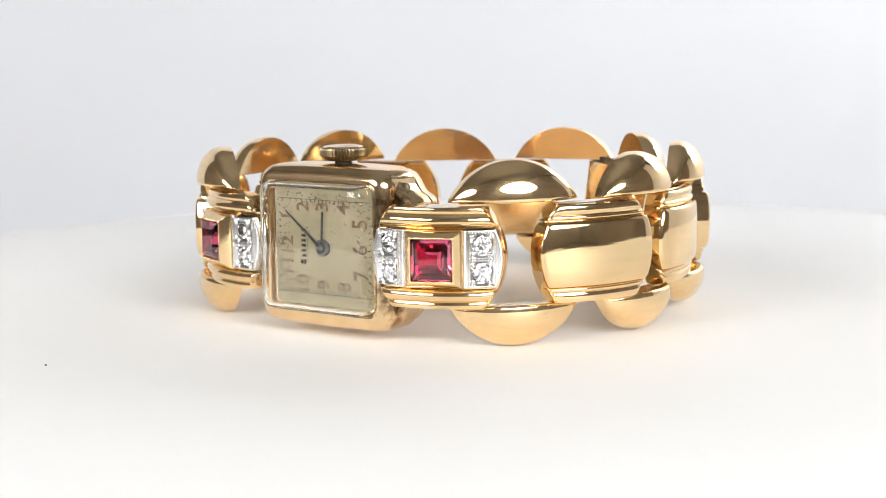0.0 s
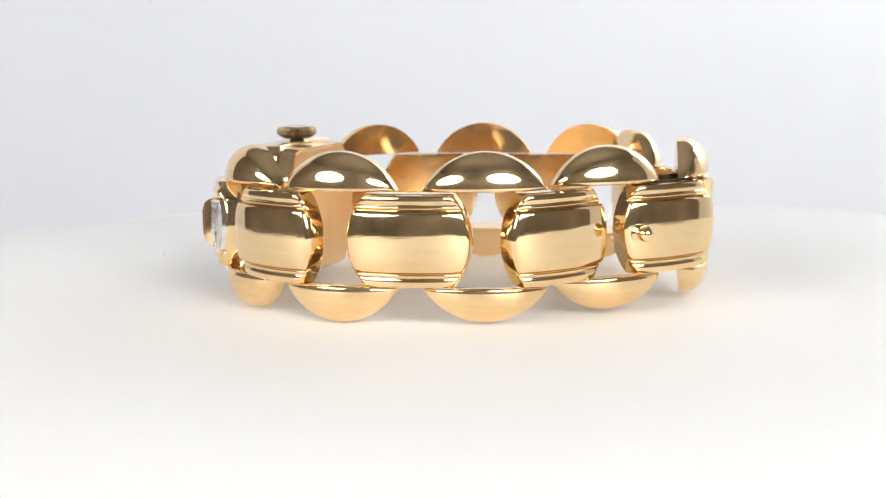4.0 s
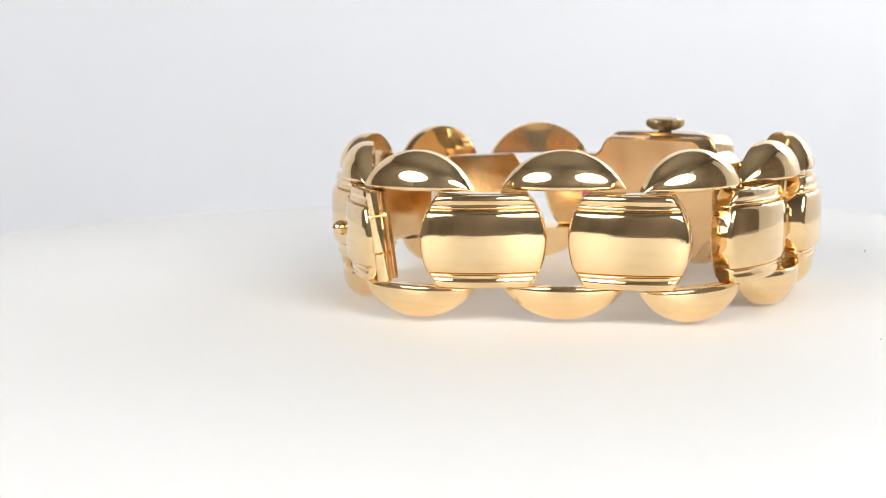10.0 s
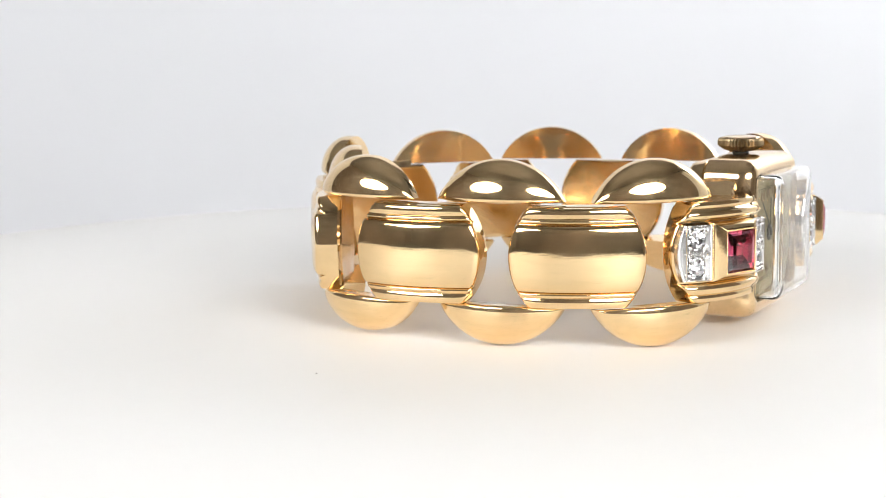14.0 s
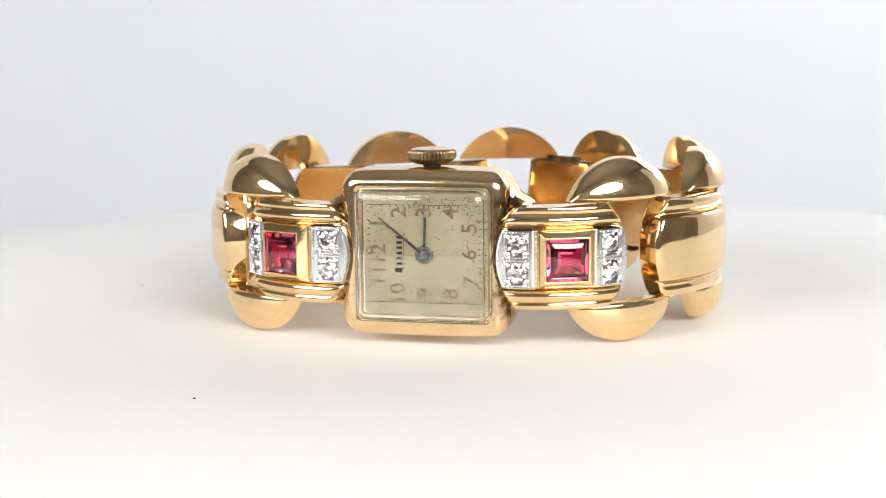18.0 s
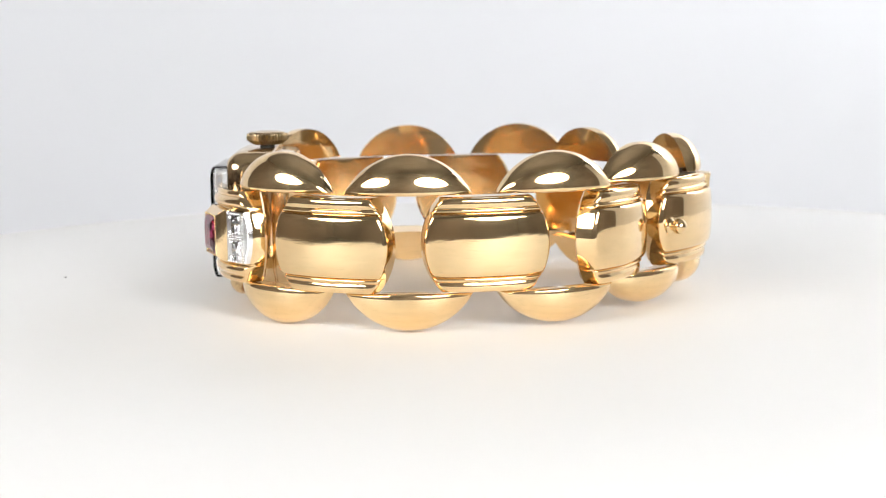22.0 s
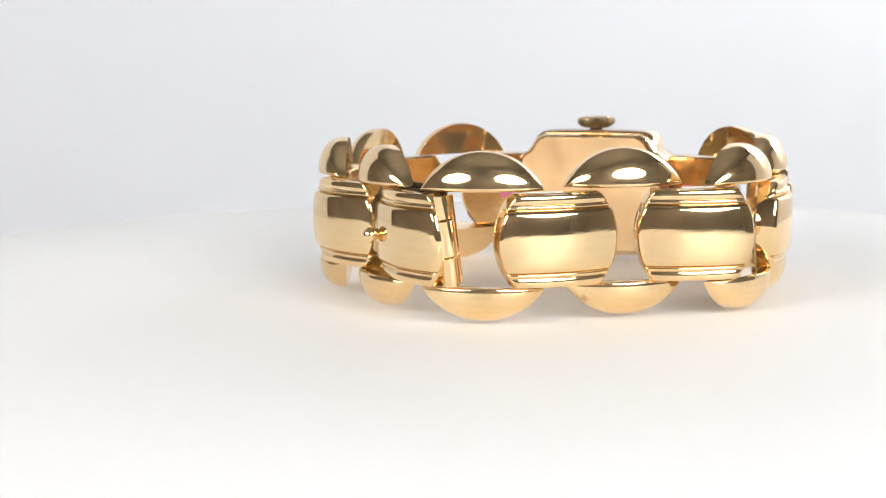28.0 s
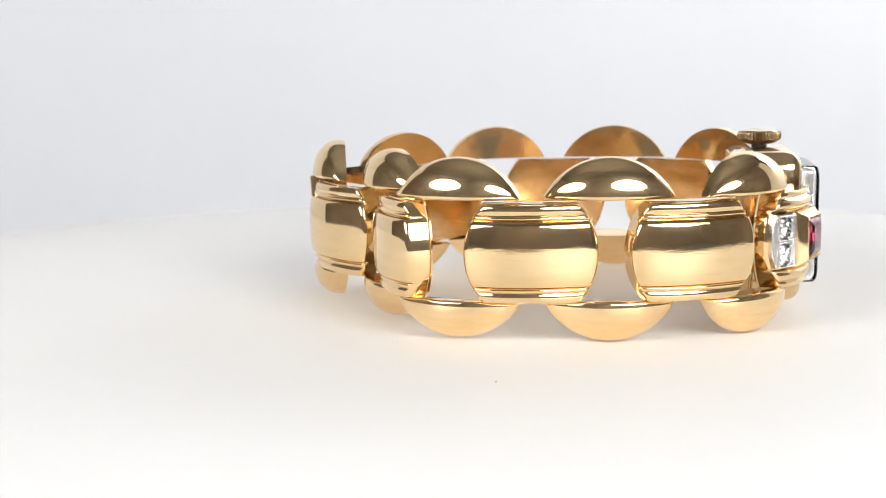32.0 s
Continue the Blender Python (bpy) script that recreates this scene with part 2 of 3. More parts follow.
def link_body(depth=2.2, flat=False, mid=7.12, end=5.0):
    bm = bmesh.new()
    zs = sorted({round(s * z, 3) for s in (-1, 1) for z in
                 [0.0, 0.6, 1.2, 1.8, 2.3, 2.7, 3.0, 3.1, 3.2, 3.3, 3.4, 3.45, 3.52, 3.58, 3.66, 3.74, 3.82, 3.9, 3.98, 4.04, 4.1, 4.15, 4.2, 4.3, 4.4, 4.5, 4.62, 4.75, 4.88, 5.0, 5.1, 5.18, 5.24, 5.3]})
    edge = 0.42
    rows = []
    for z in zs:
        w = half_width(z, mid, end)
        xs = [-w + edge * (1 - math.cos(a)) for a in (0, 0.35, 0.65, 0.95, 1.25, math.pi / 2)]
        xs += [(-w + edge) + (2 * w - 2 * edge) * k / 12 for k in range(1, 12)]
        xs += [-x for x in reversed(xs[:6])]
        row = []
        for x in xs:
            s = w - abs(x)
            drop = edge * (1 - math.sqrt(max(0.0, 1 - (1 - s / edge) ** 2))) if s < edge else 0.0
            y = face_out(z, flat, abs(x) < 6.0) + CROWNED - (0.0 if flat else 0.35) - (STONE_BOW if flat else BOW) * x * x - drop
            row.append(bm.verts.new((x, -y, z)))
        rows.append(row)
    n = len(rows[0])
    for a, c in zip(rows, rows[1:]):
        for i in range(n - 1):
            bm.faces.new((a[i], a[i + 1], c[i + 1], c[i]))
    rim = rows[0] + [r[-1] for r in rows[1:-1]] + list(reversed(rows[-1])) + [r[0] for r in reversed(rows[1:-1])]
    loops = [rim]
    for y, k in ((depth - 0.3, 1.0), (depth, 0.96)):
        loops.append([bm.verts.new((v.co.x * k, y, v.co.z * k)) for v in rim])
    for a, c in zip(loops, loops[1:]):
        for i in range(len(a)):
            bm.faces.new((a[i], a[(i + 1) % len(a)], c[(i + 1) % len(a)], c[i]))
    bm.faces.new(loops[-1])
    return bm


def back_plate(depth=2.2, mid=7.12, end=5.0):
    bm = bmesh.new()
    zs = [-HALF * 0.9 + HALF * 1.8 * k / 14 for k in range(15)]
    out = [(half_width(z, mid, end) * 0.92, z) for z in zs] + [(-half_width(z, mid, end) * 0.92, z) for z in reversed(zs)]
    return loft(bm, [[(x, depth + 0.004, z) for x, z in out], [(x, depth + 0.15, z) for x, z in out]])


CHORD, RISE, BULGE, SLAB, EDGE = 7.1, 4.42, 3.15, 0.85, 0.34


def dome_body():
    """Half-moon link: flat below and behind, swelling to the front."""
    bm = bmesh.new()
    r = (CHORD ** 2 + RISE ** 2) / (2 * RISE)
    nx, nz = 36, 14
    grid = []
    nf = 4
    for i in range(nx + 1):
        a = math.pi * i / nx
        x = -CHORD * math.cos(a)
        top = max(0.02, math.sqrt(max(0, r * r - x * x)) - (r - RISE))
        u = 1 - (x / CHORD) ** 2
        bulge = BULGE * max(0.0, u) ** 0.75
        f = EDGE * min(1.0, bulge, top)
        col = []
        for k in range(nf):
            b = math.pi / 2 * k / nf
            col.append(bm.verts.new((x, -(bulge - f + f * math.sin(b)), f - f * math.cos(b))))
        for k in range(nz + 1):
            b = math.pi / 2 * k / nz
            col.append(bm.verts.new((x, -bulge * math.cos(b), f + (top - f) * math.sin(b))))
        grid.append(col)
    nz += nf
    for a, c in zip(grid, grid[1:]):
        for k in range(nz):
            bm.faces.new((a[k], c[k], c[k + 1], a[k + 1]))
    bmesh.ops.remove_doubles(bm, verts=bm.verts, dist=1e-4)
    bm.verts.ensure_lookup_table()
    rim = [v for v in bm.verts if v.is_boundary]
    top = sorted([v for v in rim if v.co.y > -1e-6], key=lambda v: v.co.x)
    low = sorted([v for v in rim if v.co.y <= -1e-6], key=lambda v: v.co.x)
    back = [bm.verts.new((v.co.x * 0.985, SLAB, max(0.0, v.co.z * 0.985))) for v in top]
    for i in range(len(top) - 1):
        bm.faces.new((top[i], top[i + 1], back[i + 1], back[i]))
    bm.faces.new(back)
    bm.faces.new([top[0]] + low + [top[-1]] + [back[-1], back[0]])
    return bm


# plan of the chain, in millimetres: tips of each half-moon, in order round the bracelet
TIPS = [((-6.3, -34.1), (7.1, -30.1)), ((9.7, -29.5), (17.8, -17.8)), ((18.9, -15.1), (21.6, -1.2)),
        ((18.1, 0.4), (15.3, 14.3)), ((14.3, 17.9), (1.1, 22.5)), ((-2.1, 19.7), (-15.8, 19.5)),
        ((-18.2, 23.1), (-28.5, 13.5)), ((-28.8, 10.8), (-34.8, -1.8)), ((-36.6, -4.6), (-31.9, -18.0))]
MOONS = []
for (x0, y0), (x1, y1) in TIPS:
    MOONS.append(((x0 + x1) / 2, (y0 + y1) / 2, math.degrees(math.atan2(y1 - y0, x1 - x0))))
# barrel links: middle of the front rim and heading
BARRELS = [(9.23, -31.01, 31.0), (19.18, -16.83, 67.5), (21.14, 0.28, 115.0), (15.53, 15.45, 112.0),
           (-0.38, 23.26, 187.2), (-16.5, 22.9, 173.5), (-30.4, 13.2, 242.7), (-36.72, -2.88, 261.7)]
LOW = (1.0, 0.96, 0.90, 0.87, 0.87, 0.88, 0.92, 0.98, 1.0)   # height of each lower half-moon, as a share
TIP = 7.0         # the lower half-moons tip their flat face outward
LEAN = 0.3        # the links lean outward a little at the top
CLASP = 3         # the barrel link with the stud and the hinge
STONE_LINKS = [(-7.6, -34.85, -11.0), (-32.0, -19.1, -54.0)]
WATCH = (-19.7, -26.9, -32.0)

# ---- setting ----
def build_backdrop():
    bm = bmesh.new()
    plan = []
    for k in range(41):
        a = radians(12 + 138 * k / 40)
        plan.append((930 * math.cos(a), 850 * math.sin(a)))
    for z0, z1, k0, k1 in ((-160, 700, 1.0, 1.0),):
        lo = [bm.verts.new((x * k0, y * k0, z0)) for x, y in plan]
        hi = [bm.verts.new((x * k1, y * k1, z1)) for x, y in plan]
        lo2 = [bm.verts.new((x * k0 * 1.01, y * k0 * 1.01, z0)) for x, y in plan]
        hi2 = [bm.verts.new((x * k1 * 1.01, y * k1 * 1.01, z1)) for x, y in plan]
        for i in range(len(plan) - 1):
            bm.faces.new((lo[i], lo[i + 1], hi[i + 1], hi[i]))
            bm.faces.new((lo2[i], hi2[i], hi2[i + 1], lo2[i + 1]))
            bm.faces.new((hi[i], hi[i + 1], hi2[i + 1], hi2[i]))
            bm.faces.new((lo[i], lo2[i], lo2[i + 1], lo[i + 1]))
        bm.faces.new((lo[0], hi[0], hi2[0], lo2[0]))
        bm.faces.new((lo[-1], lo2[-1], hi2[-1], hi[-1]))
    ob = put("backdrop", mesh_of("backdrop", bm, BACKDROP, 60))
    tagged(ob, "seamless curved white studio backdrop behind the turntable", "backdrop", kind="structure")


def slab(name, x0, x1, y0, y1, z0, z1, mat, label, category):
    ob = put(name, mesh_of(name, box(bmesh.new(), x0, x1, y0, y1, z0, z1), mat, 0))
    return tagged(ob, label, category, kind="structure")


build_backdrop()
slab("floor", -1100, 1100, -1100, 1100, -220, -160, DESK, "dark brown studio work surface under the turntable", "floor")
slab("ceiling", -1100, 1100, -1100, 1100, 1100, 1160, CEILING, "pale painted studio ceiling above the set", "ceiling")
slab("wall_north", -1100, 1100, 1100, 1160, -160, 1100, ROOM, "dim plain studio wall behind the backdrop", "wall")
slab("wall_south", -1100, 1100, -1160, -1100, -160, 1100, ROOM, "dim plain studio wall facing the set", "wall")
slab("wall_east", 1100, 1160, -1100, 1100, -160, 1100, ROOM, "dim plain studio side wall", "wall")
slab("wall_west", -1160, -1100, -1100, 1100, -160, 1100, ROOM, "dim plain studio side wall", "wall")


def build_softbox(eye, target, w, h, strength, color, reach):
    """A round soft box: black housing, glowing white front, and a boom straight back to the wall or ceiling."""
    ob = new("softbox")
    ob.matrix_basis = look([c * MM for c in eye], [c * MM for c in target])
    hw, hh = w / 2, h / 2
    def ring(k, z, n=48):
        return [(hw * k * math.cos(2 * math.pi * i / n), hh * k * math.sin(2 * math.pi * i / n), z) for i in range(n)]
    part("housing", loft(bmesh.new(), [ring(k, z) for k, z in ((1.0, 0), (1.02, 3), (0.3, 120), (0.28, 150))], cap0=False), BLACK, ob)
    part("diffuser", loft(bmesh.new(), [ring(0.97, 2.0), ring(0.97, 3.5)]), glow("softbox_glow", color, strength), ob, "glowing white diffuser", smooth=0)
    part("boom", turned(bmesh.new(), [(9, 148), (9, reach)], 16), BLACK, ob, "thin black boom")
    return tagged(ob, "round black studio softbox with glowing white diffuser on a boom", "studio lamp", group="softboxes")


build_softbox((465, -806, 392), (0, 0, 10), 822, 480, 11.6, (1.0, 0.995, 0.985), 370)
build_softbox((-682, -636, 390), (0, 0, 10), 744, 450, 9.1, (1.0, 0.995, 0.985), 640)
# unseen softbox added to brighten the backdrop from the right
build_softbox((630, 460, 520), (480, 860, 320), 390, 440, 20.0, (0.945, 0.972, 1.0), 520)


def build_turntable():
    ob = new("turntable")
    R = 106.0
    bm = bmesh.new()
    turned(bm, [(0.5, -12), (R - 1.2, -12), (R - 0.3, -11.6), (R, -10.8), (R, -1.2), (R - 0.35, -0.35), (R - 1.2, 0), (60, 0), (0.5, 0)], 160)
    part("turntable_top", bm, TABLE, ob, smooth=30)
    bm = bmesh.new()
    turned(bm, [(70, -130), (70, -126), (62, -120), (60, -12.2)], 64)
    part("turntable_base", bm, BLACK, ob, "black round base")
    return tagged(ob, "round glossy white turntable with a rounded edge", "turntable")


turntable = build_turntable()

# ---- the watch ----
watch = new("bracelet_watch")
tagged(watch, "gold cocktail bracelet watch with red stones standing on edge", "watch")

LINK_MESH = mesh_of("barrel_link", link_body(), GOLD)
BACK_MESH = mesh_of("back_plate", back_plate(), GOLD_INNER)
DOME_MESH = mesh_of("half_moon_link", dome_body(), GOLD_DOME)

barrels = []
SCUFFED_MESH = mesh_of("scuffed_barrel_link", link_body(), GOLD_SCUFFED)
NARROW_MESH = mesh_of("narrow_barrel_link", link_body(mid=6.8, end=4.8), GOLD)
TARNISHED_MESH = mesh_of("tarnished_half_moon_link", dome_body(), GOLD_TARNISHED)
for k, (x, y, d) in enumerate(BARRELS):
    link = put("barrel_link", {0: SCUFFED_MESH, 5: NARROW_MESH}.get(k, LINK_MESH), watch, at(x, y, MIDZ, d) @ pose(0, 0, 0, LEAN), "polished gold barrel-shaped link with ridged rims")
    put("back_plate", BACK_MESH, link)
    barrels.append(link)
for k, (x, y, d) in enumerate(MOONS):
    put("half_moon_link", DOME_MESH, watch, at(x, y, 15.45, d), "polished gold domed half-moon link", bevel=0.12)
    put("half_moon_link", TARNISHED_MESH if k == 5 else DOME_MESH, watch, at(x, y, 4.4, d) @ pose(0, 0, 0, TIP, 180, 0) @ Matrix.Diagonal((1, 1, LOW[k], 1)),
        "domed gold half-moon link with brown tarnish spots" if k == 5 else "polished gold domed half-moon link", bevel=0.12)


def sphere(bm, c, r, n=12):
    bmesh.ops.create_uvsphere(bm, u_segments=n, v_segments=max(6, n // 2), radius=r, matrix=Matrix.Translation(c))
    return bm


def build_clasp(link):
    """Stud, slot and hinge of the clasp link."""
    bm = bmesh.new()
    box(bm, -4.9, 4.6, 0.75, 2.1, 5.22, 5.36)
    box(bm, -3.0, 5.4, 1.9, 2.15, 4.8, 6.0)
    part("clasp_slot", bm, DARK_METAL, link, "dark open slot of the clasp box", smooth=0)
    bm = bmesh.new()
    turned(bm, [(1.1, 0.1), (1.2, 0.8), (1.15, 1.1), (0.75, 1.4), (0.4, 1.6)], 24, "y")
    stud = part("clasp_stud", bm, GOLD, link, "round gold push stud", at(-5.35, 0.3, -0.3))
    part("stud_ball", sphere(bmesh.new(), (0, -2.2, 0), 0.95, 20), GOLD, stud)


def build_hinge():
    base = part("hinge", box(bmesh.new(), -1.1, -0.5, 0.1, 1.5, 4.9, 15.0), GOLD, watch, "gold hinge with three knuckles", at(12.0, 21.2, 10, 146) @ pose(0, 0, 0, 4.4, -4.9, 0) @ at(0, 0, -10), 0.08)
    part("hinge_leaf", box(bmesh.new(), 0.45, 0.85, 0.75, 1.35, 4.9, 15.0), GOLD, base, bevel=0.08)
    for z0, z1, r in ((4.75, 8.05, 0.88), (8.2, 12.3, 1.05), (12.45, 15.15, 0.88)):
        bm = bmesh.new()
        turned(bm, [(r - 0.1, z0), (r, z0 + 0.08), (r, z1 - 0.08), (r - 0.1, z1)], 24)
        part("knuckle", bm, GOLD, base)


build_clasp(barrels[CLASP])
build_hinge()


def plate_strips(s):
    """White-gold plate seen from the front, on side s: strips round its two square openings, the outer one bowed."""
    zs = [2.95 - 5.9 * k / 8 for k in range(9)]
    strips = [[(3.15 * s, -2.95), (3.15 * s, 2.95), (3.62 * s, 2.95), (3.62 * s, -2.95)],
              [(6.24 * s, -2.95), (6.24 * s, 2.95)] + [((6.95 - 0.6 * (z / 2.95) ** 2) * s, z) for z in zs]]
    for z0, z1 in ((-2.95, -2.8), (-0.13, 0.13), (2.8, 2.95)):
        strips.append([(3.62 * s, z0), (3.62 * s, z1), (6.24 * s, z1), (6.24 * s, z0)])
    return strips if s > 0 else [list(reversed(p)) for p in strips]


def plate_out(x):
    return 0.5 + CROWNED - STONE_BOW * x * x


def square_ring(bm, rings):
    """Square rings of (half size, how far out), joined."""
    return loft(bm, [[(sx * h, -o, sz * h) for sx, sz in ((-1, -1), (1, -1), (1, 1), (-1, 1))] for h, o in rings], False, False)


def brilliant(r=1.02):
    """Round old-cut clear stone: table, crown, girdle and pavilion."""
    bm = bmesh.new()
    def ring(n, q, h, turn):
        for i in range(n):
            a = 2 * math.pi * (i + turn) / n
            bm.verts.new((r * q * math.cos(a), -r * h, r * q * math.sin(a)))
    ring(8, 0.52, 0.36, 0)
    ring(8, 0.80, 0.22, 0.5)
    ring(16, 1.0, 0.03, 0)
    ring(16, 1.0, -0.02, 0)
    ring(8, 0.46, -0.50, 0.5)
    bm.verts.new((0, r * 0.88, 0))
    bmesh.ops.convex_hull(bm, input=bm.verts)
    return bm


STONE_LINK_MESHES = []
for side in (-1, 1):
    # edge facing the case is darkened to paint in the shade of the gap
    shaded_edge = gold("shaded_edge_gold", [(7.0 * side, 0.1, z, 2.0, (0.14, 0.08, 0.04)) for z in (-4.2, -2.6, -0.9, 0.9, 2.6, 4.2)])
    STONE_LINK_MESHES.append(mesh_of("stone_set_link", link_body(flat=True), shaded_edge))
BRILLIANT_MESH = mesh_of("clear_stone", brilliant(), DIAMOND, 0)
bm = square_ring(bmesh.new(), [(1.42, -0.9), (1.42, 0.26), (1.37, 0.34), (1.29, 0.34), (0.95, 0.02), (0.93, -0.3)])
for sx in (-1, 1):
    for sz in (-1, 1):
        sphere(bm, (sx * 0.86, -0.2, sz * 0.86), 0.24, 8)
for k in range(9):
    for q in (-1, 1):
        sphere(bm, (-1.33 + 2.66 * k / 8, -0.33, 1.33 * q), 0.085, 6)
COLLET_MESH = mesh_of("square_setting", bm, WHITE_GOLD, 30)


def milgrain(bm, pts, r=0.13):
    for x, o, z in pts:
        sphere(bm, (x, -o, z), r, 6)


def build_stone_link(x, y, d, me):
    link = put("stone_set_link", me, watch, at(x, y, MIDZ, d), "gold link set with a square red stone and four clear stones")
    put("back_plate", BACK_MESH, link)
    part("red_stone_back", loft(bmesh.new(), [[(sx * h, y, sz * h) for sx, sz in ((-1, -1), (1, -1), (1, 1), (-1, 1))] for h, y in ((1.2, 2.354), (1.1, 2.42), (0.6, 2.56))]), RUBY_BACK, link, "underside of the red stone, pink for light coming through it", smooth=0)
    for s in (-1, 1):
        bm = bmesh.new()
        for strip in plate_strips(s):
            loft(bm, [[(px, -plate_out(px) + 0.9, pz) for px, pz in strip], [(px, -plate_out(px), pz) for px, pz in strip]])
        plate = part("stone_plate", bm, WHITE_GOLD, link, "white gold plate with beaded edges", smooth=20)
        for sz in (-1, 1):
            m = at(4.95 * s, -plate_out(4.95) - 0.03, 1.46 * sz) @ pose(0, 0, 0, 0, 0, 20.5 * s)
            put("square_setting", COLLET_MESH, plate, m)
            put("clear_stone", BRILLIANT_MESH, plate, m @ pose(0, 0, 0, 0, 17 * s + 31 * sz + d, 0), "round clear faceted stone")
        bm = bmesh.new()
        pts = []
        for k in range(23):
            z = -2.85 + 5.7 * k / 22
            for px in (3.3 * s, (6.8 - 0.6 * (z / 2.95) ** 2) * s):
                pts.append((px, plate_out(px), z))
        milgrain(bm, pts)
        tagged(part("beading", bm, WHITE_GOLD, plate), kind="stuff")
    bm = square_ring(bmesh.new(), [(3.12, -1.2), (3.12, 0.35), (2.95, 0.75), (2.4, 1.52), (2.3, 1.6), (2.2, 1.6), (2.16, 1.5), (2.1, 0.25)])
    bezel = part("bezel", bm, GOLD, link, "raised square gold bezel", at(0, -1.15, 0), 0.05, 25)
    bm = bmesh.new()
    milgrain(bm, [(a * s if q else 2.3 * s, 1.6, 2.3 * s if q else a * s) for q in (0, 1) for s in (-1, 1) for a in [-2.2 + 0.275 * k for k in range(17)]], 0.08)
    tagged(part("beading", bm, GOLD, bezel), kind="stuff")
    part("stone_seat", box(bmesh.new(), -2.12, 2.12, -0.3, 0.1, -2.12, 2.12), WHITE_GOLD, bezel, smooth=0)
    bm = bmesh.new()
    loft(bm, [[(sx * h, -o, sz * h) for sx, sz in ((-1, -1), (1, -1), (1, 1), (-1, 1))] for h, o in
              ((1.3, 2.0), (1.75, 1.82), (2.14, 1.5), (2.14, 1.42), (1.5, 0.9), (0.5, 0.34))])
    part("red_stone", bm, RUBY, bezel, "square step-cut red stone", smooth=0)
    return link


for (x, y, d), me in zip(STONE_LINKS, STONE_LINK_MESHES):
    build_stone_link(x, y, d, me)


# ---- the watch head ----
CASE_W, CASE_H = 8.85, 8.75
head = new("watch_head")
head.parent = watch
head.matrix_basis = at(WATCH[0], WATCH[1], 9.95, WATCH[2])


def build_head():
    bm = bmesh.new()
    prof = [(3.9, -0.15), (3.8, 0.0), (0.2, 0.0), (-0.5, -0.08), (-0.95, -0.25), (-1.35, -0.55), (-1.65, -0.95), (-1.78, -1.5), (-1.7, -1.72), (-0.8, -1.78)]
    rings = []
    for y, d in prof:
        rings.append([(x - 0.17, y, z) for x, z in rounded(CASE_W + 0.17 + d, CASE_H + d, max(0.7, 2.0 + d), 6, 0.22 * max(0.0, 1 + d / 1.3))])
    loft(bm, rings)
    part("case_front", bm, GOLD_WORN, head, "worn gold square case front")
    corner = [(11.3, 4.6), (11.15, 5.2), (10.6, 5.75), (9.9, 6.05), (9.35, 6.65), (8.9, 7.4), (8.3, 8.1), (7.3, 8.5)]
    out = corner + [(-x, z) for x, z in reversed(corner)] + [(-x, -z) for x, z in corner] + [(x, -z) for x, z in reversed(corner)]
    bm = bmesh.new()
    loft(bm, [[(x * k, y, z * q) for x, z in out] for y, k, q in ((0.1, 0.95, 0.95), (0.3, 0.98, 0.985), (0.8, 0.99, 1.0), (3.9, 0.97, 1.0), (4.02, 0.95, 0.985), (4.16, 0.95, 0.985), (4.28, 0.965, 1.0), (5.6, 0.945, 0.985), (6.0, 0.92, 0.965))])
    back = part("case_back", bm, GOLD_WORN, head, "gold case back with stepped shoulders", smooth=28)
    out2 = [(x * 0.89, z * 0.94) for x, z in out]
    part("back_cover", loft(bmesh.new(), [[(x, y, z) for x, z in out2] for y in (6.004, 6.12)]), GOLD_BACK, back, "satin gold cover plate", smooth=0)
    # dark boxes added to stand in for shade between case and stone links
    for x0, x1 in ((8.7, 9.7), (-10.0, -8.95)):
        part("gap_shade", box(bmesh.new(), x0, x1, -1.4, 1.2, -4.9, 4.9), DARK_METAL, head, "dark strip added for the shade in the gap beside the case", bevel=0.35)
    # crystal: a hollow glass box with bevelled edges
    outer = [(-1.12, 7.0, 0.8), (-3.3, 6.98, 0.9), (-3.62, 6.9, 1.0), (-3.84, 6.7, 1.1), (-3.97, 6.4, 1.1), (-4.08, 5.4, 1.0), (-4.14, 3.0, 0.8)]
    inner = [(-3.72, 3.0, 0.6), (-3.66, 5.4, 0.8), (-3.55, 6.2, 0.9), (-3.4, 6.5, 0.8), (-3.15, 6.64, 0.7), (-1.12, 6.7, 0.6)]
    bm = bmesh.new()
    loft(bm, [[(x, y, z + 0.15) for x, z in rounded(w, w - 0.05, r)] for y, w, r in inner + outer])
    glass = part("crystal", bm, GLASS, head, "clear square box-shaped crystal", smooth=50)
    glass.visible_shadow = False
    # dial
    bm = loft(bmesh.new(), [[(x, y, z) for x, z in rounded(6.95, 6.75, 0.7)] for y in (-0.79, -1.08)])
    dial = part("dial", bm, DIAL, head, "aged cream dial with dark specks", smooth=0)
    return dial


DIAL_Y = -1.08
TURN = Matrix(((0, -1, 0, 0), (0, 0, -1, 0), (1, 0, 0, 0), (0, 0, 0, 1)))


